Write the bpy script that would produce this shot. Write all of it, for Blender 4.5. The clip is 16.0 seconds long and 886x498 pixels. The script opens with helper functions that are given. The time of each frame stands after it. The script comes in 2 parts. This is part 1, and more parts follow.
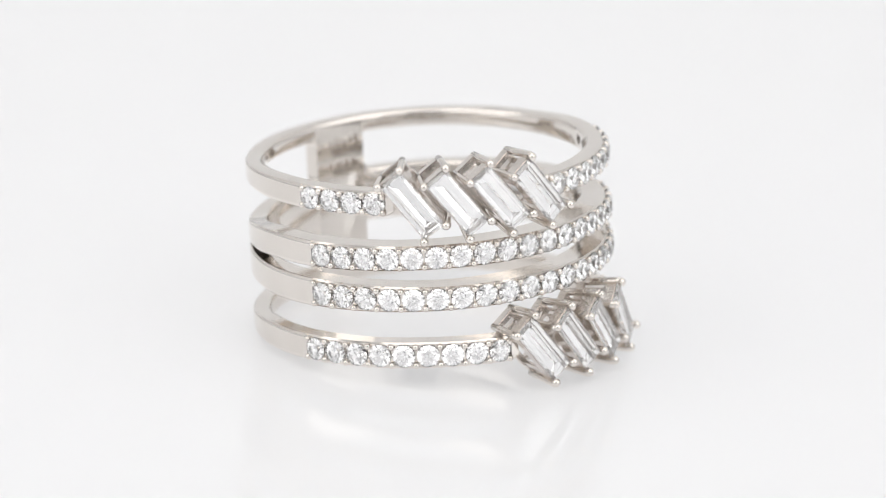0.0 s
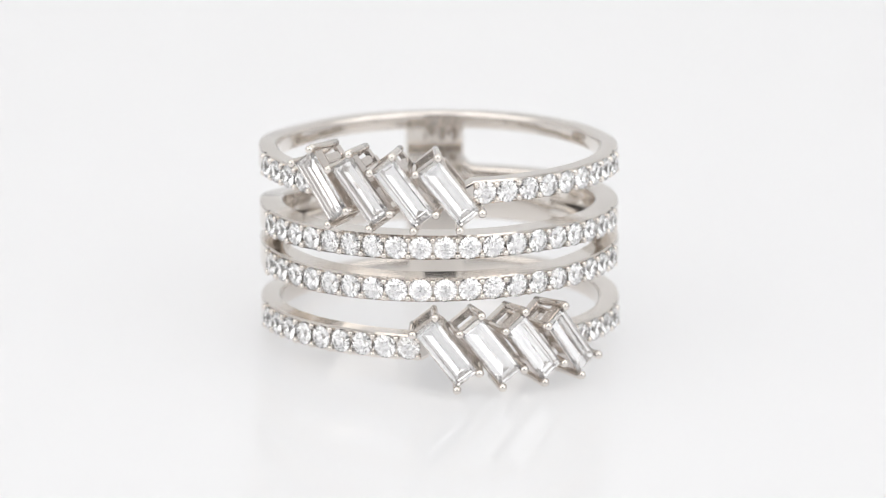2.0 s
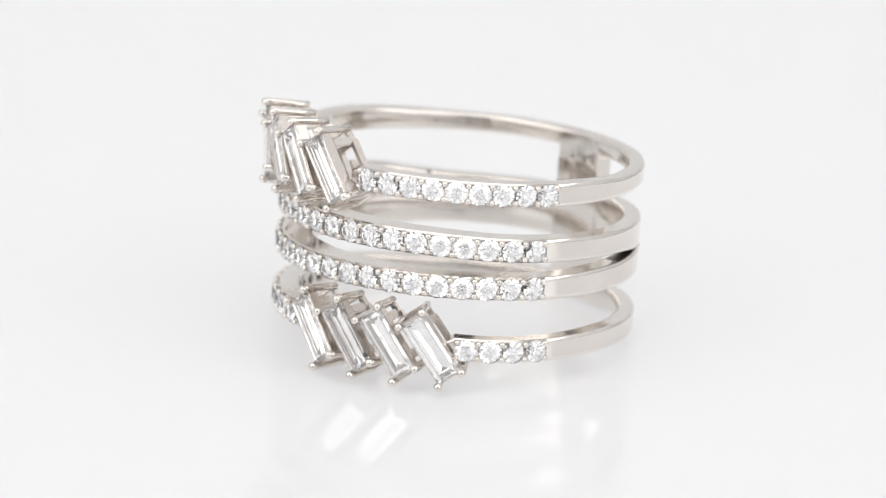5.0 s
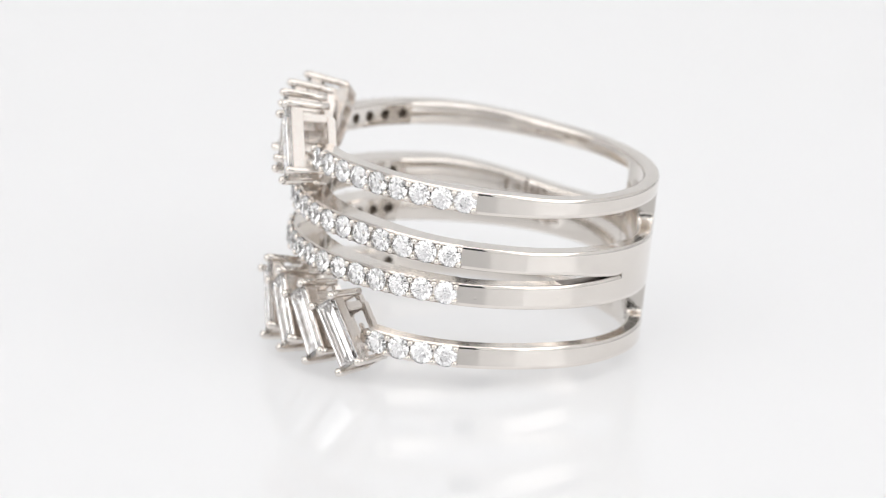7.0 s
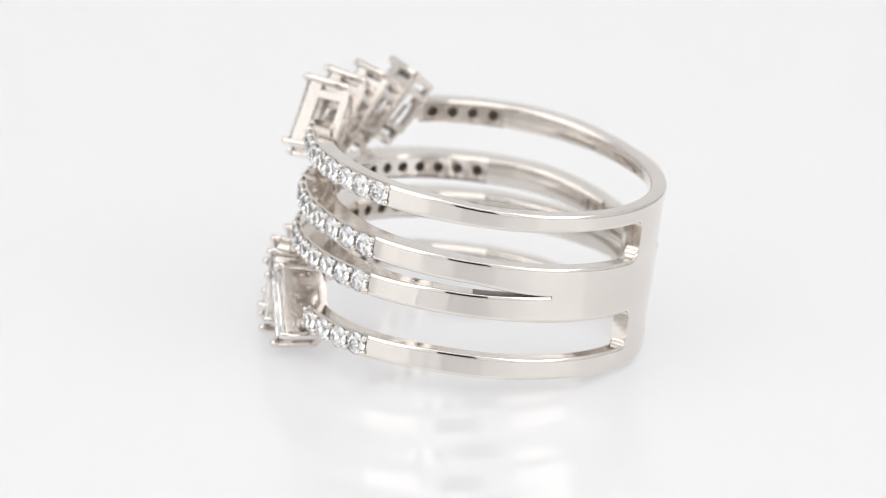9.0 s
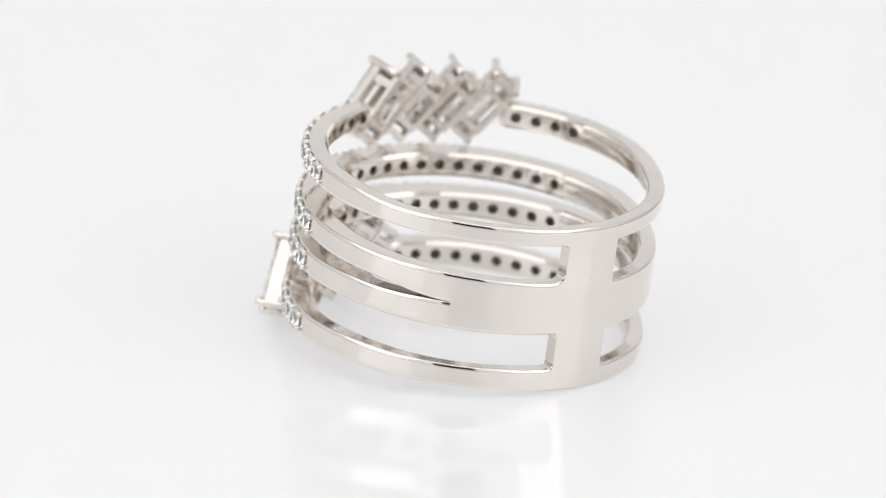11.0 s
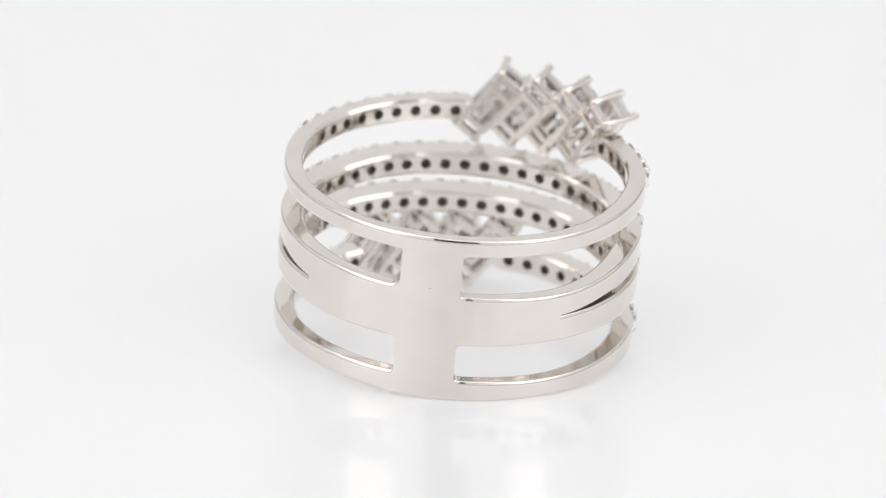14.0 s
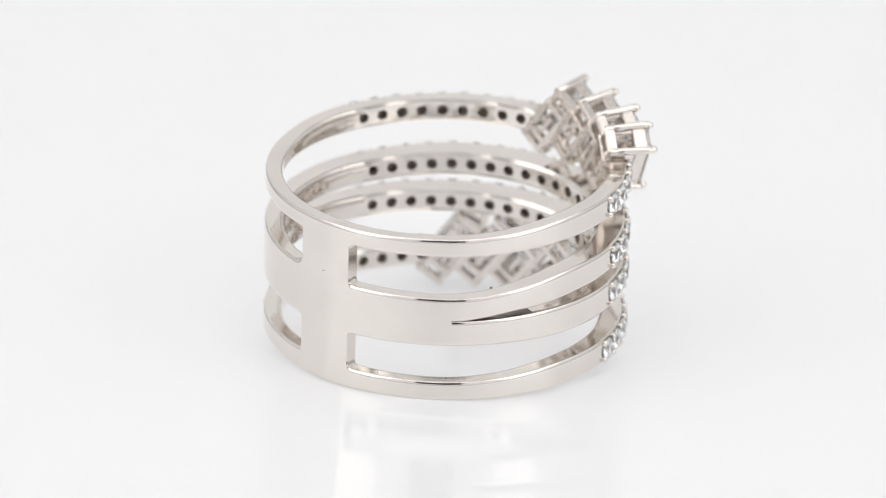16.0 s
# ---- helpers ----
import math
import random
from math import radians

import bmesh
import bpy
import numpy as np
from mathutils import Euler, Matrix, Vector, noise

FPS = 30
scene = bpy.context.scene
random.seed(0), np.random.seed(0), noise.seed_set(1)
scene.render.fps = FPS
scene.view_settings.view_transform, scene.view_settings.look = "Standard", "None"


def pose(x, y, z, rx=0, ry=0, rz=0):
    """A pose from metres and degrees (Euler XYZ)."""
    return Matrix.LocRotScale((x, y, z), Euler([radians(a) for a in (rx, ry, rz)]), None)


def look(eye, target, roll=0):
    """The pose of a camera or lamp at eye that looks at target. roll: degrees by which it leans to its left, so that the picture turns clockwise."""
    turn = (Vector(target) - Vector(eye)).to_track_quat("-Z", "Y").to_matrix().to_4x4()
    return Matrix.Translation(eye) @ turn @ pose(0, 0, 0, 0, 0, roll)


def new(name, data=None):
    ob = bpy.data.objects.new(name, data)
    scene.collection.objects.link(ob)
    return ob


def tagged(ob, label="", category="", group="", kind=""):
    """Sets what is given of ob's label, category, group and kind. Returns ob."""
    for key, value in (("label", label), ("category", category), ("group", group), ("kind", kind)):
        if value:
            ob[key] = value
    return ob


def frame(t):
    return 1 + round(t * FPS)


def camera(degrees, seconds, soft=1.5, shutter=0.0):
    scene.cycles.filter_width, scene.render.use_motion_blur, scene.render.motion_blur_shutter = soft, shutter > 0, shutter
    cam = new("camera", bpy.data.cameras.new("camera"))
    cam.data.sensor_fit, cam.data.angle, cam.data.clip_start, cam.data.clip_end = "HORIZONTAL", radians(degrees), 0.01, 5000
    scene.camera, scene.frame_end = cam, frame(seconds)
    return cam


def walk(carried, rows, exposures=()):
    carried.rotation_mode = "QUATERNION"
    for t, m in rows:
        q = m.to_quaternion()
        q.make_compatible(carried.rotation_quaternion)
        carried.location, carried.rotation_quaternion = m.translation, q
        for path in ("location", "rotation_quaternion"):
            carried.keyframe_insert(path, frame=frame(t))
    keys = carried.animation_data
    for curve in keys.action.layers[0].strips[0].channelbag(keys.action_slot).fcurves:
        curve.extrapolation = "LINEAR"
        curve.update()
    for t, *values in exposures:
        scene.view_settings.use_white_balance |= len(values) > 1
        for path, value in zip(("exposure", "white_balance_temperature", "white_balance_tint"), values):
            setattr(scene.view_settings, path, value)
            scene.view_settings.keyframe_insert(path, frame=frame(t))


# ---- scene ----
# ---- the camera: it stands still; the ring turns before it ----
U = 0.00314                     # one plan unit in metres; the ring is 20 mm across
PITCH, ROLL, RATE = radians(18.5), radians(-2.460), -15.923
LIFT = 1.6386                     # height of the ring's middle over the table, in plan units
DIST = 149.59                   # camera to the turning axis, in plan units


def camera_pose():
    cp, sp, cr, sr = math.cos(PITCH), math.sin(PITCH), math.cos(ROLL), math.sin(ROLL)
    right, up, ahead = Vector((1, 0, 0)), Vector((0, sp, cp)), Vector((0, cp, -sp))
    right2, up2 = right * cr - up * sr, right * sr + up * cr
    eye = (Vector((0, 0, LIFT)) - ahead * DIST - right2 * 0.14 - up2 * 0.008) * U
    m = Matrix((right2, up2, -ahead)).transposed().to_4x4()
    m.translation = eye
    return m


cam = camera(6.0, 16.0, soft=1.1)
CAMERA_POSE = camera_pose()
walk(cam, [(0.0, CAMERA_POSE), (16.0, CAMERA_POSE)], [(0.0, 0.0), (16.0, 0.0)])
scene.cycles.max_bounces, scene.cycles.glossy_bounces, scene.cycles.transmission_bounces = 20, 14, 20   # for the cut stones
cam.data.dof.use_dof = True
cam.data.dof.focus_distance = 0.4612
cam.data.dof.aperture_fstop = 42

# ---- light: an added white tent with soft lamps, all unseen, open towards the camera ----
world = bpy.data.worlds.new("studio")
scene.world = world
world.use_nodes = True
world.node_tree.nodes["Background"].inputs[0].default_value = (0.9, 0.93, 1.0, 1)
world.node_tree.nodes["Background"].inputs[1].default_value = 0.06


def soft_lamp(eye, target, wide, high, watts, colour):
    data = bpy.data.lights.new("soft_lamp", "AREA")
    data.shape, data.size, data.size_y, data.energy, data.color = "RECTANGLE", wide, high, watts, colour
    ob = new("soft_lamp", data)
    ob.matrix_world = look(eye, target)
    return ob


soft_lamp((0, 0.02, 0.76), (0, 0.02, 0), 0.75, 0.75, 1.6, (1.0, 0.985, 0.97))
soft_lamp((-0.47, -0.24, 0.29), (0, 0, 0.02), 0.68, 0.53, 1.25, (1.0, 0.985, 0.97))
soft_lamp((0.47, -0.24, 0.29), (0, 0, 0.02), 0.68, 0.53, 1.25, (0.985, 0.99, 1.0))
# fill lamp above the camera, out of view, added to brighten the stones
soft_lamp((0, -0.5, 0.62), (0, 0, 0.0), 0.75, 0.26, 0.85, (1.0, 0.985, 0.97))
soft_lamp((0, 0, -0.25), (0, 0, 0), 1.0, 1.0, 3.9, (0.99, 0.99, 1.0))


# ---- materials ----
def material(name):
    m = bpy.data.materials.new(name)
    m.use_nodes = True
    nodes, links = m.node_tree.nodes, m.node_tree.links
    return m, nodes, links, nodes["Principled BSDF"]


def ramp(nodes, stops):
    r = nodes.new("ShaderNodeValToRGB")
    while len(r.color_ramp.elements) < len(stops):
        r.color_ramp.elements.new(0.5)
    for e, (at, c) in zip(r.color_ramp.elements, stops):
        e.position, e.color = at, (*c, 1)
    return r


def metal(name, low, high, rough_low, rough_high, scratch):
    m, nodes, links, bsdf = material(name)
    bsdf.inputs["Metallic"].default_value = 1
    tex = nodes.new("ShaderNodeTexCoord")
    big = nodes.new("ShaderNodeTexNoise")
    big.inputs["Scale"].default_value, big.inputs["Detail"].default_value = 260, 4
    fine = nodes.new("ShaderNodeTexNoise")
    fine.inputs["Scale"].default_value, fine.inputs["Detail"].default_value = 5200, 3
    for n in (big, fine):
        links.new(tex.outputs["Object"], n.inputs["Vector"])
    r = ramp(nodes, [(0.3, low), (0.7, high)])
    links.new(big.outputs[0], r.inputs[0])
    links.new(r.outputs[0], bsdf.inputs["Base Color"])
    mr = nodes.new("ShaderNodeMapRange")
    mr.inputs[1].default_value, mr.inputs[2].default_value = 0.3, 0.7
    mr.inputs[3].default_value, mr.inputs[4].default_value = rough_low, rough_high
    links.new(fine.outputs[0], mr.inputs[0])
    links.new(mr.outputs[0], bsdf.inputs["Roughness"])
    bump = nodes.new("ShaderNodeBump")
    bump.inputs["Strength"].default_value, bump.inputs["Distance"].default_value = scratch, 0.00002
    links.new(big.outputs[0], bump.inputs["Height"])
    pits = nodes.new("ShaderNodeTexVoronoi")
    pits.inputs["Scale"].default_value = 900
    links.new(tex.outputs["Object"], pits.inputs["Vector"])
    hole = nodes.new("ShaderNodeMapRange")
    hole.inputs[1].default_value, hole.inputs[2].default_value = 0.02, 0.09
    links.new(pits.outputs["Distance"], hole.inputs[0])
    dent = nodes.new("ShaderNodeBump")
    dent.inputs["Strength"].default_value, dent.inputs["Distance"].default_value = 0.25, 0.00001
    links.new(hole.outputs[0], dent.inputs["Height"])
    links.new(bump.outputs[0], dent.inputs["Normal"])
    links.new(dent.outputs[0], bsdf.inputs["Normal"])
    return m


GOLD = metal("polished_white_gold", (0.742, 0.701, 0.657), (0.795, 0.754, 0.711), 0.05, 0.11, 0.3)
GOLD_CAST = metal("cast_white_gold", (0.74, 0.694, 0.655), (0.80, 0.753, 0.714), 0.20, 0.28, 0.12)
# rougher metal with the narrow slot's shade put into its dark colour
SLOT_SHADE = metal("slot_shade", (0.20, 0.175, 0.155), (0.33, 0.295, 0.265), 0.3, 0.45, 0.5)


def gem(name, rough):
    m, nodes, links, bsdf = material(name)
    bsdf.inputs["Base Color"].default_value = (1, 1, 1, 1)
    bsdf.inputs["Transmission Weight"].default_value = 1
    bsdf.inputs["Roughness"].default_value = rough
    bsdf.inputs["IOR"].default_value = 2.42
    return m


DIAMOND = gem("diamond", 0.0)
STEP_DIAMOND = gem("step_cut_diamond", 0.02)


def plain(name, low, high, rough, scale, spec=0.5, bump_depth=0.0):
    m, nodes, links, bsdf = material(name)
    tex = nodes.new("ShaderNodeTexCoord")
    n = nodes.new("ShaderNodeTexNoise")
    n.inputs["Scale"].default_value, n.inputs["Detail"].default_value = scale, 5
    links.new(tex.outputs["Object"], n.inputs["Vector"])
    r = ramp(nodes, [(0.3, low), (0.7, high)])
    links.new(n.outputs[0], r.inputs[0])
    links.new(r.outputs[0], bsdf.inputs["Base Color"])
    bsdf.inputs["Roughness"].default_value = rough
    bsdf.inputs["Specular IOR Level"].default_value = spec
    if bump_depth:
        b = nodes.new("ShaderNodeBump")
        b.inputs["Distance"].default_value = bump_depth
        links.new(n.outputs[0], b.inputs["Height"])
        links.new(b.outputs[0], bsdf.inputs["Normal"])
    return m


# shade inside the bores and under the stones, put into a dark brown
BORE_SHADE = plain("bore_shade", (0.10, 0.08, 0.062), (0.19, 0.15, 0.12), 0.4, 6000)
ACRYLIC = plain("white_acrylic", (0.885, 0.885, 0.895), (0.90, 0.90, 0.905), 0.05, 14, 1.0)
nodes, links = ACRYLIC.node_tree.nodes, ACRYLIC.node_tree.links
glow, blend = nodes.new("ShaderNodeBsdfTranslucent"), nodes.new("ShaderNodeMixShader")
glow.inputs[0].default_value = (0.9, 0.9, 0.905, 1)
blend.inputs[0].default_value = 0.5
links.new(nodes["Principled BSDF"].outputs[0], blend.inputs[1])
links.new(glow.outputs[0], blend.inputs[2])
nodes["Principled BSDF"].inputs["Specular IOR Level"].default_value = 0.0
gloss, sheen, fresnel = nodes.new("ShaderNodeBsdfGlossy"), nodes.new("ShaderNodeMixShader"), nodes.new("ShaderNodeFresnel")
gloss.inputs["Roughness"].default_value = 0.045
fresnel.inputs["IOR"].default_value = 1.46
links.new(fresnel.outputs[0], sheen.inputs[0])
links.new(blend.outputs[0], sheen.inputs[1])
links.new(gloss.outputs[0], sheen.inputs[2])
links.new(sheen.outputs[0], nodes["Material Output"].inputs[0])
FABRIC = plain("white_tent_fabric", (0.86, 0.86, 0.86), (0.9, 0.9, 0.9), 0.9, 900, 0.2, 0.0002)
MARK = plain("stamped_mark", (0.16, 0.13, 0.11), (0.30, 0.25, 0.21), 0.4, 3000)


# ---- mesh helpers ----
def finish(bm, name, mat):
    bmesh.ops.recalc_face_normals(bm, faces=bm.faces)
    me = bpy.data.meshes.new(name)
    bm.to_mesh(me)
    bm.free()
    me.materials.append(mat)
    return me


def part(name, me, parent, label="", m=None):
    ob = new(name, me)
    ob.parent = parent
    if m is not None:
        ob.matrix_basis = m
    return tagged(ob, label)


def box(bm, x0, x1, y0, y1, z0, z1):
    v = [bm.verts.new(p) for p in ((x0, y0, z0), (x1, y0, z0), (x1, y1, z0), (x0, y1, z0), (x0, y0, z1), (x1, y0, z1), (x1, y1, z1), (x0, y1, z1))]
    for f in ((3, 2, 1, 0), (4, 5, 6, 7), (0, 1, 5, 4), (1, 2, 6, 5), (2, 3, 7, 6), (3, 0, 4, 7)):
        bm.faces.new([v[i] for i in f])


# ---- the place: glossy white table sheet, and the added light tent out of view ----
def structure(name, boxes, mat, label, bevel=0.0):
    bm = bmesh.new()
    for b in boxes:
        box(bm, *b)
    ob = new(name, finish(bm, name, mat))
    if bevel:
        mod = ob.modifiers.new("bevel", "BEVEL")
        mod.width, mod.segments = bevel, 3
    return tagged(ob, label, name.split("_")[0], kind="structure")


bm = bmesh.new()
bm.faces.new([bm.verts.new(p) for p in ((-0.6, -0.6, 0), (0.6, -0.6, 0), (0.6, 0.6, 0), (-0.6, 0.6, 0))])
tagged(new("floor", finish(bm, "floor", ACRYLIC)), "glossy white translucent acrylic light table sheet", "floor", kind="structure")
structure("wall_left", [(-0.556, -0.55, -0.55, 0.55, 0.0, 0.8)], FABRIC, "plain white fabric side of an added light tent")
structure("wall_right", [(0.55, 0.556, -0.55, 0.55, 0.0, 0.8)], FABRIC, "plain white fabric side of an added light tent")
structure("wall_back", [(-0.55, 0.55, 0.544, 0.55, 0.0, 0.8)], FABRIC, "plain white fabric back of an added light tent")
structure("wall_front", [(-0.55, -0.15, -0.55, -0.544, 0.0, 0.8), (0.11, 0.55, -0.55, -0.544, 0.0, 0.8), (-0.15, 0.11, -0.55, -0.544, 0.41, 0.8), (-0.15, 0.11, -0.55, -0.544, 0.0, 0.08)],
          FABRIC, "white fabric front of an added light tent with a camera opening")
structure("ceiling", [(-0.556, 0.556, -0.55, 0.55, 0.801, 0.807)], FABRIC, "plain white fabric top of an added light tent")


# ---- the ring: placed on the table, leaning a little ----
TILT = Matrix.Rotation(radians(-2.619), 4, "X") @ Matrix.Rotation(radians(5.036), 4, "Y")
SEAT = Matrix.Diagonal((U, U, U, 1)) @ Matrix.Translation((0.402, 0.171, LIFT)) @ TILT
RADIUS = 3.182


def cyl(r, phi, z):
    a = radians(phi)
    return SEAT @ Vector((r * math.cos(a), r * math.sin(a), z))


def table(points):
    """A smooth height round the ring from (degrees, height) pairs."""
    pts = sorted(points)
    pts = [(pts[-1][0] - 360, pts[-1][1])] + pts + [(pts[0][0] + 360, pts[0][1])]

    def height(phi):
        phi %= 360
        for (a, x), (b, y) in zip(pts, pts[1:]):
            if a <= phi <= b:
                s = (phi - a) / (b - a)
                return x + (y - x) * s * s * (3 - 2 * s)
        return pts[0][1]
    return height


B1_LOW = table([(0, 1.38), (40, 1.39), (92, 1.43), (150, 1.41), (205, 1.395), (260, 1.36), (290, 1.365), (330, 1.385)])
B1_TOP = table([(0, 1.69), (40, 1.71), (92, 1.86), (150, 1.84), (205, 1.805), (260, 1.765), (290, 1.70), (330, 1.69)])
B2_LOW = table([(40.6, 0.166), (65, 0.30), (90, 0.38), (150, 0.43), (208, 0.43), (250, 0.365), (280, 0.34), (310.9, 0.207)])
B2_TOP = table([(5, 0.62), (40, 0.59), (90, 0.85), (160, 0.865), (208, 0.845), (250, 0.78), (290, 0.745), (346, 0.69)])
B3_LOW = table([(5, -0.295), (40, -0.293), (88, -0.335), (160, -0.325), (208, -0.305), (250, -0.30), (285, -0.275), (347, -0.272)])
B3_TOP = table([(40.6, 0.164), (65, 0.185), (90, 0.175), (160, 0.105), (208, 0.097), (250, 0.11), (280, 0.155), (310.9, 0.205)])
B4_LOW = table([(0, -1.345), (40, -1.33), (87, -1.338), (140, -1.35), (190, -1.39), (240, -1.425), (285, -1.36), (320, -1.32)])
B4_TOP = table([(0, -0.965), (40, -0.99), (87, -0.88), (135, -0.88), (190, -0.95), (240, -1.02), (285, -0.95), (347, -0.93)])
POST_A, POST_B = 347.0, 366.4


def inner(phi, thick=0.0):
    """The inside radius; thick deepens a band on the jewelled side."""
    return RADIUS - 0.36 + 0.075 * math.cos(radians(phi - 356)) - thick * 0.5 * (1 - math.cos(radians(phi)))


def fillet(phi, r=0.09):
    """How far a window's rounded corner reaches in, near the back plate."""
    d = min(abs(phi - POST_A), abs(phi - POST_B)) * math.pi / 180 * RADIUS
    return r - math.sqrt(r * r - (r - d) ** 2) if d < r else 0.0


def sweep(bm, a, b, low, top, cap=(True, True), edge=0.058, comfort=0.07, step=1.25, slot="", thick=0.0):
    """A stretch of band: flat outside, chamfered edges, rounded inside."""
    slot_faces = {"top": (5, 6, 7), "low": (15, 16, 17)}
    n = max(2, int(math.ceil((b - a) / step)))
    phis = [a + (b - a) * i / n for i in range(n + 1)]
    for lim in (POST_A, POST_B):
        if abs(b - lim) < 0.01 or abs(a - lim) < 0.01:
            phis += [lim + (1 if lim == POST_B else -1) * d for d in (0.1, 0.25, 0.5, 0.85)]
    phis = sorted(p for p in set(phis) if a <= p <= b)
    rows = []
    for p in phis:
        lo, hi, ro, ri, e, c = low(p), top(p), RADIUS, inner(p, thick), edge, comfort
        e = min(e, (hi - lo) * 0.3)
        c = min(c, (hi - lo) * 0.35)
        k = e / 0.075
        g = 0.010 * k
        chamfer = [(0.0, 0.078 + 0.010), (0.0, 0.078), (0.006, 0.055), (0.021, 0.016), (0.030, 0.005), (0.050, 0.0), (0.060, 0.0)]
        upper = [(ro - x * k, hi - z * k) for x, z in chamfer]
        lower = [(ro - x * k, lo + z * k) for x, z in reversed(chamfer)]
        prof = upper + [(ri + c + g, hi), (ri + c, hi), (ri + 0.5 * c, hi - 0.134 * c), (ri + 0.134 * c, hi - 0.5 * c), (ri, hi - c),
                        (ri, lo + c), (ri + 0.134 * c, lo + 0.5 * c), (ri + 0.5 * c, lo + 0.134 * c), (ri + c, lo), (ri + c + g, lo)] + lower
        rows.append([bm.verts.new(cyl(r, p, z)) for r, z in prof])
    count = len(rows[0])
    for r0, r1, p in zip(rows, rows[1:], phis):
        for k in range(count):
            f = bm.faces.new((r0[k], r0[(k + 1) % count], r1[(k + 1) % count], r1[k]))
            f.smooth = True
            # painted shade: slot faces go dark where the gap narrows to its tips
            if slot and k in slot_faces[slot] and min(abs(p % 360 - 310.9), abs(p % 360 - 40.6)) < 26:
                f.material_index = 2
    for on, row in zip(cap, (rows[0], rows[-1])):
        if on:
            bm.faces.new(row)
            for k in range(len(row)):
                bm.edges.get((row[k], row[(k + 1) % len(row)])).smooth = False


def seat_cells(bm, centres, low, top, pitch=7.6, edge=0.03, comfort=0.05, thick=0.0):
    """The pavé stretch of a band: a bored seat under each stone, open to the inside."""
    ro = RADIUS - 0.02
    for c in centres:
        a, b = c - pitch / 2, c + pitch / 2
        mid = (low(c) + top(c)) / 2

        def square(r, inset):
            pts = []
            inside = r < 0
            for i in range(16):
                side, s = divmod(i, 4)
                u = -1 + s / 2
                x, y = ((u, -1), (1, u), (-u, 1), (-1, -u))[side]
                p = c + x * pitch / 2
                lo, hi = low(p) + inset, top(p) - inset
                pts.append(bm.verts.new(cyl(inner(p, thick) if inside else r, p, lo + (hi - lo) * (y + 1) / 2)))
            return pts

        def circle(r, rad):
            pts = []
            for i in range(16):
                t = radians(225 + 22.5 * i)
                pts.append(bm.verts.new(cyl(r, c + math.degrees(rad * math.cos(t) / r), mid + rad * math.sin(t))))
            return pts

        ri = inner(c, thick)
        loops = [square(ro, edge), circle(ro, 0.192), circle(ro - 0.02, 0.178), circle(ro - 0.175, 0.05), circle(ri + 0.10, 0.08), circle(ri, 0.097), square(-1, comfort)]
        for k in (0, 1, 2, 4, 5):
            l0, l1 = loops[k], loops[k + 1]
            for i in range(16):
                f = bm.faces.new((l0[i], l0[(i + 1) % 16], l1[(i + 1) % 16], l1[i]))
                # seat cups and bore walls get the dark colour painted for shade
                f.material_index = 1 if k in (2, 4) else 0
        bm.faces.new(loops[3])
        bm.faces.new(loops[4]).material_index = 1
        for side, z, sgn in ((range(0, 5), low, 1), (range(8, 13), top, -1)):
            idx = [i % 16 for i in side]
            ups, downs = [], []
            for i in idx:
                x = (-1 + (i % 8) / 2) * (1 if sgn > 0 else -1) if i not in (12,) else -1
                if i == 4:
                    x = 1
                p = c + x * pitch / 2
                ups.append(bm.verts.new(cyl(ro - edge, p, z(p))))
                downs.append(bm.verts.new(cyl(inner(p, thick) + comfort, p, z(p))))
            for j in range(4):
                bm.faces.new((loops[0][idx[j]], loops[0][idx[j + 1]], ups[j + 1], ups[j]))
                bm.faces.new((ups[j], ups[j + 1], downs[j + 1], downs[j]))
                bm.faces.new((downs[j], downs[j + 1], loops[6][idx[j + 1]], loops[6][idx[j]]))


def stone_round():
    """A brilliant cut: table, crown, girdle and pavilion; its girdle lies at height 0."""
    bm = bmesh.new()
    g, n = 0.203, 16
    table_ring = [bm.verts.new((0.105 * math.cos(math.tau * i / 8) * U, 0.105 * math.sin(math.tau * i / 8) * U, 0.068 * U)) for i in range(8)]
    star = [bm.verts.new((0.148 * math.cos(math.tau * (i + 0.5) / 8) * U, 0.148 * math.sin(math.tau * (i + 0.5) / 8) * U, 0.043 * U)) for i in range(8)]
    up = [bm.verts.new((g * math.cos(math.tau * i / n) * U, g * math.sin(math.tau * i / n) * U, 0.008 * U)) for i in range(n)]
    dn = [bm.verts.new((g * math.cos(math.tau * i / n) * U, g * math.sin(math.tau * i / n) * U, -0.004 * U)) for i in range(n)]
    low = [bm.verts.new((0.045 * math.cos(math.tau * (i + 0.5) / 8) * U, 0.045 * math.sin(math.tau * (i + 0.5) / 8) * U, -0.149 * U)) for i in range(8)]
    tip = bm.verts.new((0, 0, -0.190 * U))
    bm.faces.new(table_ring)
    for i in range(8):
        j = (i + 1) % 8
        bm.faces.new((table_ring[i], star[i], table_ring[j]))
        bm.faces.new((table_ring[j], star[i], up[2 * j], star[j]))
        bm.faces.new((star[i], up[2 * i], up[2 * i + 1]))
        bm.faces.new((star[i], up[2 * i + 1], up[(2 * i + 2) % n]))
        bm.faces.new((low[i], dn[2 * i], dn[2 * i + 1]))
        bm.faces.new((low[i], dn[2 * i + 1], dn[(2 * i + 2) % n]))
        bm.faces.new((low[i], dn[(2 * i + 2) % n], low[j]))
        bm.faces.new((tip, low[i], low[j]))
    for i in range(n):
        bm.faces.new((up[i], up[(i + 1) % n], dn[(i + 1) % n], dn[i]))
    return finish(bm, "round_diamond", DIAMOND)


HALF_L, HALF_W = 0.61, 0.23


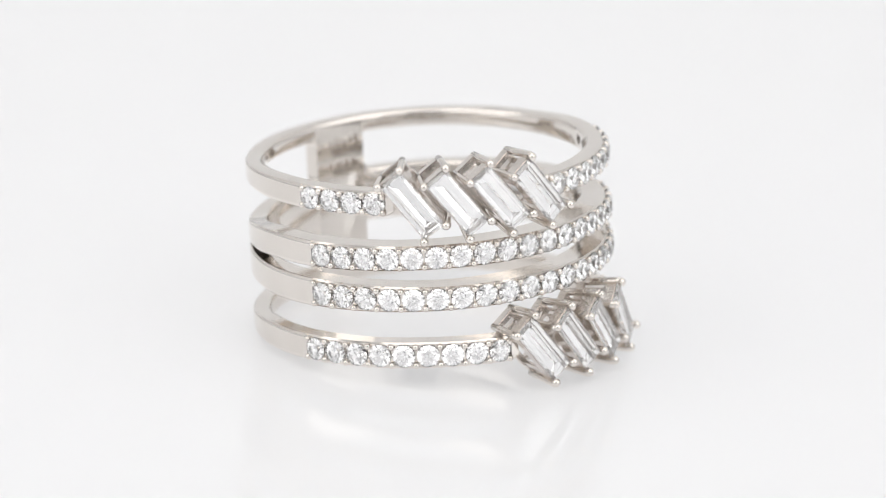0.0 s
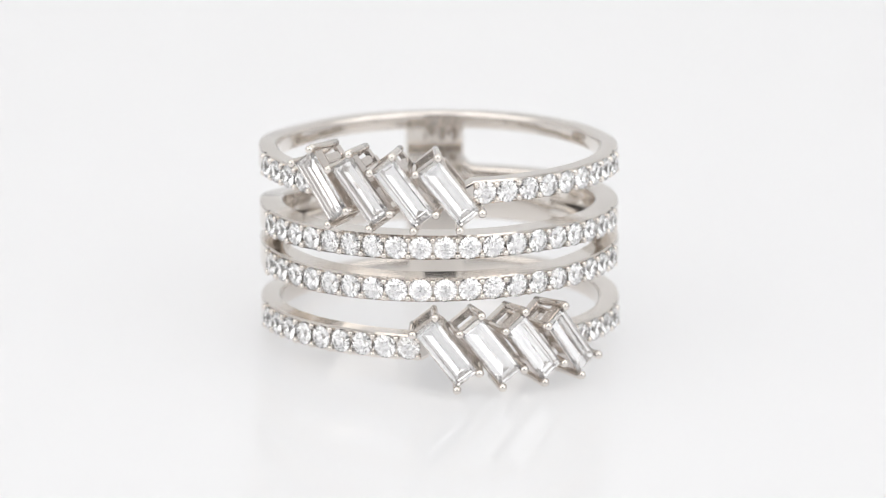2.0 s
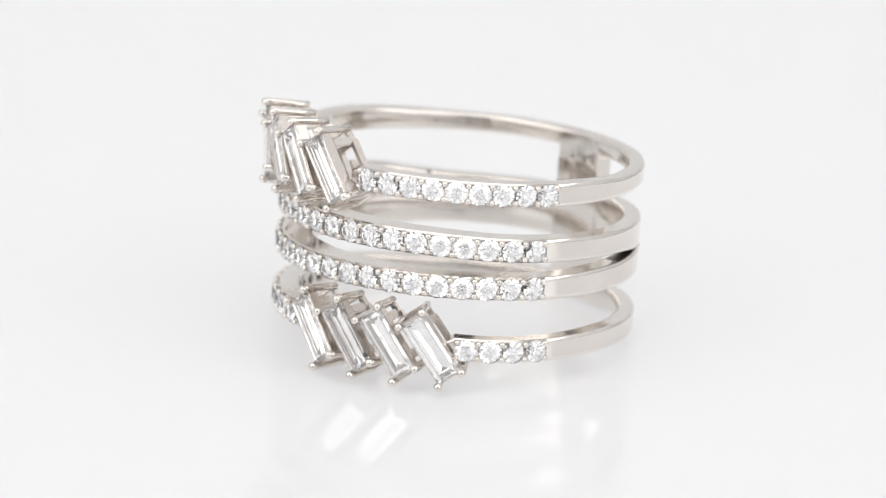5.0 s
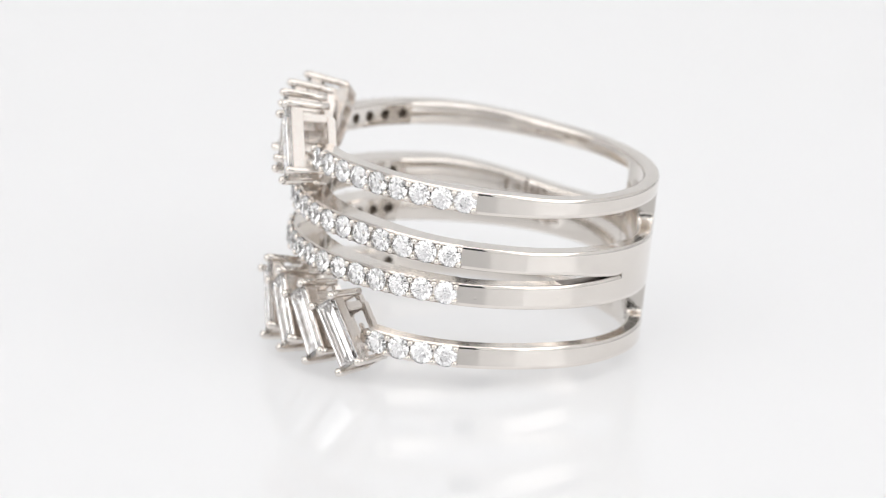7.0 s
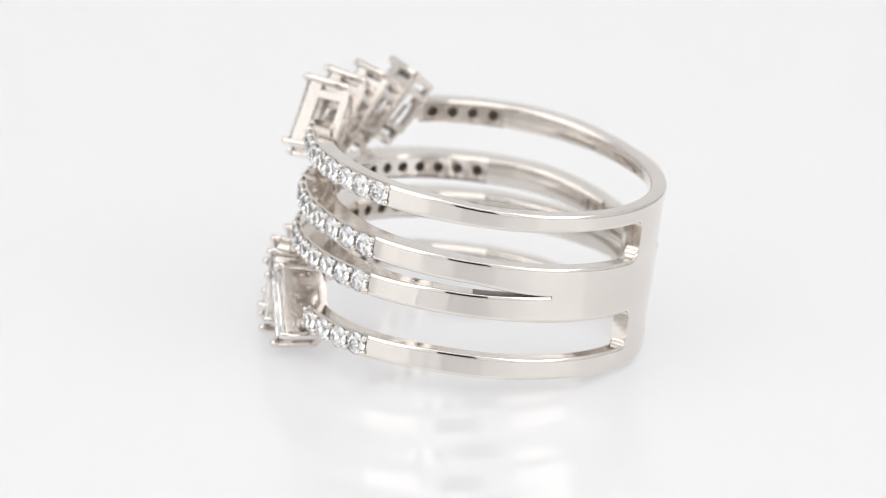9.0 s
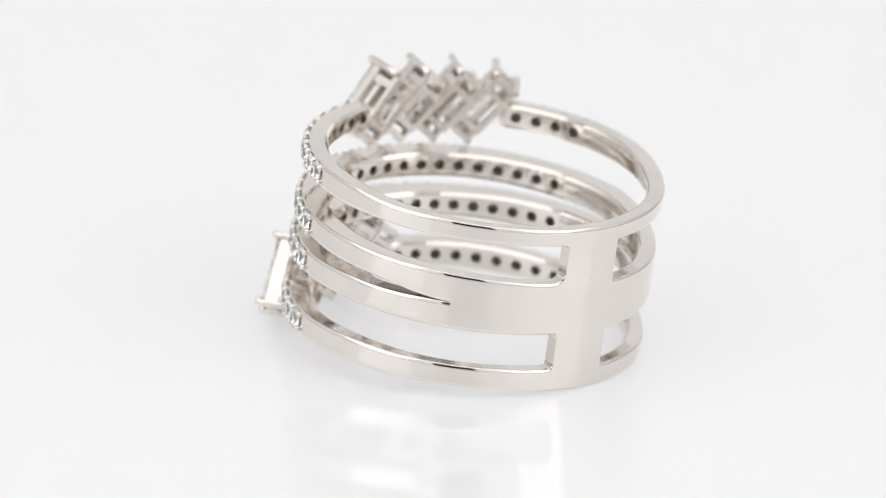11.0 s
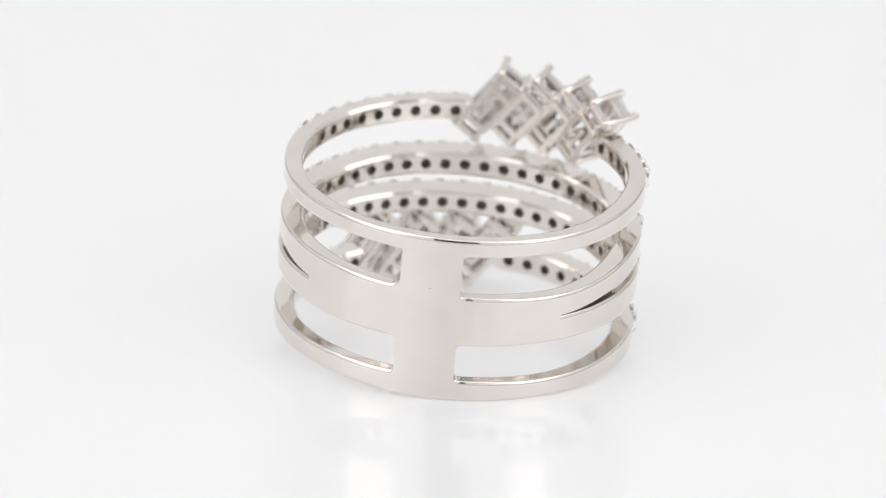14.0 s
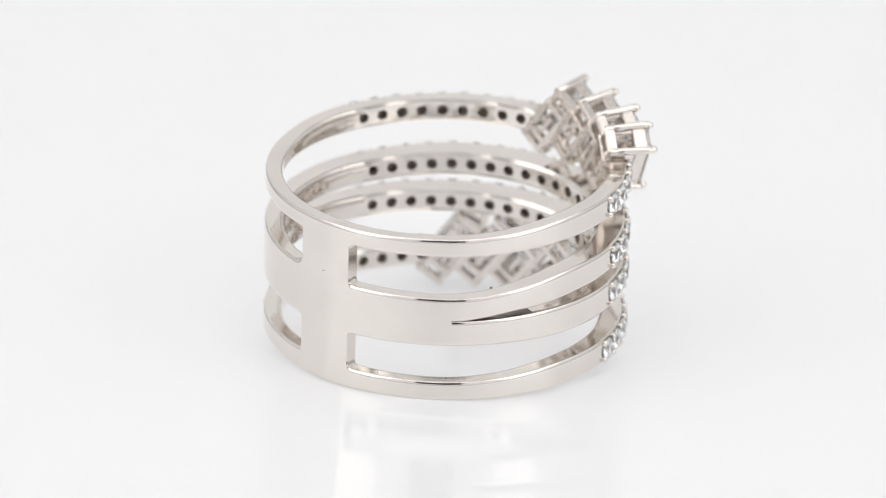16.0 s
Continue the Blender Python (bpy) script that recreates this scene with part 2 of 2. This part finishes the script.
def stone_baguette():
    """A step-cut rectangle: x across, y along, z outwards; the girdle at height 0."""
    bm = bmesh.new()
    rings = [(0.78, 0.91, 0.052), (1, 1, 0.010), (1, 1, -0.012), (0.62, 0.84, -0.110), (0.03, 0.62, -0.232)]
    loops = []
    for sx, sy, z in rings:
        w, h = HALF_W * sx, HALF_L * sy
        loops.append([bm.verts.new((x * w * U, y * h * U, z * U)) for x, y in ((-1, -1), (1, -1), (1, 1), (-1, 1))])
    bm.faces.new(loops[0])
    bm.faces.new(loops[-1])
    for l0, l1 in zip(loops, loops[1:]):
        for i in range(4):
            bm.faces.new((l0[i], l0[(i + 1) % 4], l1[(i + 1) % 4], l1[i]))
    return finish(bm, "baguette_diamond", STEP_DIAMOND)


def bead_mesh(r):
    bm = bmesh.new()
    bmesh.ops.create_icosphere(bm, subdivisions=2, radius=r * U)
    for f in bm.faces:
        f.smooth = True
    return finish(bm, "bead", GOLD)


def rail_mesh(name, w, h, t, z0, z1):
    """A rectangular rail round a baguette, open in the middle, with softened edges."""
    bm = bmesh.new()
    corners = ((-1, -1), (1, -1), (1, 1), (-1, 1))
    loops = [[bm.verts.new((x * (w - d) * U, y * (h - d) * U, z * U)) for x, y in corners] for d, z in ((0, z0), (0, z1), (t, z1), (t, z0))]
    for k in range(4):
        for i in range(4):
            j = (i + 1) % 4
            bm.faces.new((loops[k][i], loops[k][j], loops[(k + 1) % 4][j], loops[(k + 1) % 4][i]))
    bmesh.ops.bevel(bm, geom=bm.edges[:], offset=0.016 * U, segments=2, affect="EDGES")
    return finish(bm, name, GOLD_CAST)


def bar_mesh(name, x0, x1, y0, y1, z0, z1):
    """One straight bar of the gallery with softened edges."""
    bm = bmesh.new()
    box(bm, x0 * U, x1 * U, y0 * U, y1 * U, z0 * U, z1 * U)
    bmesh.ops.bevel(bm, geom=bm.edges[:], offset=0.016 * U, segments=2, affect="EDGES")
    return finish(bm, name, GOLD_CAST)


def gallery_meshes():
    """The pieces that stand on the base rail of an open gallery."""
    pieces = [rail_mesh("seat_rail", 0.238, 0.625, 0.05, -0.25, -0.035), bar_mesh("cross_bar", -0.05, 0.03, -0.30, 0.10, -0.76, -0.69)]
    for s in (-1, 1):
        y0, y1 = sorted((s * 0.54, s * 0.66))
        pieces.append(bar_mesh("end_bar", -0.25, 0.25, y0, y1, -0.755, -0.585))
        for x in (-0.20, 0.20):
            y0, y1 = sorted((s * 0.385, s * 0.55))
            pieces.append(bar_mesh("strut", x - 0.045, x + 0.045, y0, y1, -0.79, -0.64))
            y0, y1 = sorted((s * 0.31, s * 0.46))
            pieces.append(bar_mesh("post", x - 0.033, x + 0.033, y0, y1, -0.685, -0.245))
    return pieces


def prong_mesh(sx, sy):
    """A flat claw from the base rail up over a corner, ending in a round bead."""
    bm = bmesh.new()
    rows = []
    for z, off, t, w in ((-0.725, 0.0, 0.068, 0.11), (-0.45, 0.01, 0.068, 0.11), (-0.05, 0.03, 0.066, 0.108), (0.04, 0.035, 0.062, 0.10), (0.08, 0.02, 0.045, 0.07)):
        cx, cy = sx * (HALF_W + max(off, -0.03)), sy * (HALF_L + off)
        ring = []
        for i in range(10):
            a = math.tau * i / 10
            ring.append(bm.verts.new(((cx + w * 0.62 * math.cos(a)) * U, (cy + t * math.sin(a)) * U, z * U)))
        rows.append(ring)
    for r0, r1 in zip(rows, rows[1:]):
        for i in range(10):
            bm.faces.new((r0[i], r0[(i + 1) % 10], r1[(i + 1) % 10], r1[i])).smooth = True
    bm.faces.new(rows[0])
    bm.faces.new(rows[-1])
    ball = bmesh.ops.create_icosphere(bm, subdivisions=2, radius=0.08 * U)
    for v in ball["verts"]:
        v.co += Vector((sx * (HALF_W + 0.015), sy * (HALF_L + 0.02), 0.055)) * U
        for f in v.link_faces:
            f.smooth = True
    return finish(bm, "prong", GOLD)


def outward(r, phi, z, turn=0.0):
    """A pose on the ring: x along the band, y up, z outwards; turned in its plane."""
    a = radians(phi)
    out, along = Vector((math.cos(a), math.sin(a), 0)), Vector((-math.sin(a), math.cos(a), 0))
    m = Matrix((along, Vector((0, 0, 1)), out)).transposed().to_4x4()
    m.translation = (r * math.cos(a), r * math.sin(a), z)
    m = TILT @ m
    m.translation = (m.translation + Vector((0.402, 0.171, LIFT))) * U
    return m @ Matrix.Rotation(radians(turn), 4, "Z")


def row_of(first, pitch, count):
    return [first + pitch * i for i in range(count)]


ring = tagged(new("diamond_ring"), "wide white gold ring of four bands with round and baguette diamonds", "ring")

BANDS = [
    (B1_LOW, B1_TOP, [row_of(104.5, 7.63, 4), row_of(190.1, 7.45, 9)], [(253.42, POST_A), (POST_B, 460.69)]),
    (B2_LOW, B2_TOP, [row_of(107.7, 7.73, 19)], [(250.70, 310.9), (400.6, 463.84)]),
    (B3_LOW, B3_TOP, [row_of(107.4, 7.75, 19)], [(250.77, 310.9), (400.6, 463.52)]),
    (B4_LOW, B4_TOP, [row_of(103.6, 7.72, 9), row_of(226.2, 7.67, 4)], [(253.04, POST_A), (POST_B, 459.74)]),
]
ROUND, BEAD = stone_round(), bead_mesh(0.062)
rng = random.Random(4)
for low, top, groups, arcs in BANDS:
    bm = bmesh.new()
    is_top, is_bottom = low is B1_LOW, low is B4_LOW
    thick = -0.05 if is_top else 0.0 if is_bottom else 0.14

    def low_f(p, low=low, is_top=is_top):
        return low(p) - (fillet(p) if is_top else 0)

    def top_f(p, top=top, is_bottom=is_bottom):
        return top(p) + (fillet(p) if is_bottom else 0)

    for a, b in arcs:
        sweep(bm, a, b, low_f, top_f, slot="low" if low is B2_LOW else "top" if low is B3_LOW else "", thick=thick)
    if len(groups) == 2:
        left, right = groups
        a, b = left[-1] + (left[1] - left[0]) / 2, right[0] - (right[1] - right[0]) / 2
        sweep(bm, a, a + 2.4, lambda p: low(p) + 0.03 * (p - a), lambda p: top(p) - 0.05 * (p - a), (False, True), thick=thick)
        sweep(bm, b - 2.4, b, lambda p: low(p) + 0.05 * (b - p), lambda p: top(p) - 0.03 * (b - p), (True, False), thick=thick)
    for g in groups:
        cells = bmesh.new()
        seat_cells(cells, g, low, top, pitch=g[1] - g[0], thick=thick)
        bmesh.ops.remove_doubles(cells, verts=cells.verts[:], dist=0.004 * U)
        for f in cells.faces:
            f.smooth = True
        for e in cells.edges:
            e.smooth = len(e.link_faces) == 2 and e.calc_face_angle(3.0) < 0.4
        me = bpy.data.meshes.new("seats")
        cells.to_mesh(me)
        cells.free()
        bm.from_mesh(me)
        bpy.data.meshes.remove(me)
    me = finish(bm, "band", GOLD)
    me.materials.append(BORE_SHADE)
    me.materials.append(SLOT_SHADE)
    band = part("band", me, ring, "polished white gold band set with round diamonds")
    for g in groups:
        pitch = g[1] - g[0]
        for c in g:
            z = (low(c) + top(c)) / 2
            part("round_diamond", ROUND, band, "", outward(RADIUS + 0.012, c, z, rng.uniform(0, 45)) @ Matrix.Rotation(rng.uniform(-0.03, 0.03), 4, "X"))
        for i in range(len(g) + 1):
            p = g[0] + (i - 0.5) * pitch + (0.9 if i == 0 else -0.9 if i == len(g) else 0)
            for s in (-1, 1):
                z = (low(p) + top(p)) / 2 + s * ((top(p) - low(p)) / 2 - 0.07)
                part("bead", BEAD, band, "", outward(RADIUS + 0.02, p, z))

# the middle pair joins behind, and the back plate ties all four together
bm = bmesh.new()
sweep(bm, 310.9, POST_A, lambda p: B3_LOW(p) - fillet(p), lambda p: B2_TOP(p) + fillet(p, 0.21), (True, False), thick=0.14)
sweep(bm, POST_B, 400.6, lambda p: B3_LOW(p) - fillet(p), lambda p: B2_TOP(p) + fillet(p), (False, True), thick=0.14)
sweep(bm, POST_A, POST_B, B4_LOW, B1_TOP)
part("back_plate", finish(bm, "back_plate", GOLD), ring, "polished cross-shaped white gold plate at the back")

# stamped marks inside the bands and a nick on the back plate
def stamp(name, a, b, z, high, count, seed, r_of, label):
    bm, r = bmesh.new(), random.Random(seed)
    for i in range(count):
        p = a + (b - a) * (i + 0.5 + r.uniform(-0.2, 0.2)) / count
        w = (b - a) / count * r.uniform(0.10, 0.34)
        z0, z1 = z - high * r.uniform(0.1, 0.5), z + high * r.uniform(0.1, 0.5)
        rr = r_of(p)
        v = [bm.verts.new(cyl(rr + d, p + s * w, zz)) for d in (-0.004, 0.004) for s, zz in ((-1, z0), (1, z0), (1, z1), (-1, z1))]
        for f in ((3, 2, 1, 0), (4, 5, 6, 7), (0, 1, 5, 4), (1, 2, 6, 5), (2, 3, 7, 6), (3, 0, 4, 7)):
            bm.faces.new([v[k] for k in f])
    tagged(part(name, finish(bm, name, MARK), ring, label), kind="stuff")


stamp("hallmark", 33, 54, 1.57, 0.11, 12, 1, lambda p: inner(p, -0.05), "row of small stamped marks")
stamp("hallmark", 46, 66, 0.48, 0.34, 8, 2, lambda p: inner(p, 0.14), "row of small stamped marks")
stamp("hallmark", 257, 273, 1.52, 0.09, 11, 3, lambda p: inner(p, -0.05), "row of small stamped marks")
stamp("hallmark", 316, 331, 1.55, 0.10, 9, 4, lambda p: inner(p, -0.05), "row of small stamped marks")
stamp("hallmark", 348.5, 361.0, 1.27, 0.22, 6, 5, inner, "row of small stamped marks")
stamp("hallmark", 348.5, 361.0, 0.86, 0.20, 6, 6, inner, "row of small stamped marks")
stamp("nick", 356.2, 357.6, 0.74, 0.012, 1, 8, lambda p: RADIUS, "tiny dark nick")

# eight slanted baguettes in open claw settings
BAGUETTE, BASE, GALLERY = stone_baguette(), rail_mesh("base_rail", 0.268, 0.40, 0.11, -0.82, -0.68), gallery_meshes()
PRONGS = [prong_mesh(sx, sy) for sx in (-1, 1) for sy in (-1, 1)]
LEAN = 37.0
for first, pitch, z in ((140.0, 12.75, 1.70), (176.9, 12.95, -1.15)):
    for i in range(4):
        m = outward(3.53, first + pitch * i, z, LEAN)
        setting = part("setting", BASE, ring, "open white gold gallery under a baguette diamond", m)
        part("baguette_diamond", BAGUETTE, setting, "clear step-cut baguette diamond", Matrix.Translation((0, 0, -0.01 * U)))
        for me in GALLERY:
            part(me.name.split(".")[0], me, setting)
        for me in PRONGS:
            part("prong", me, setting)


# ---- the ring turns with the table ----
def motions():
    rows = []
    for i in range(33):
        t = i * 0.5
        rows.append((t, pose(0, 0, 0, 0, 0, RATE * (t - 8))))
    walk(ring, rows)


motions()
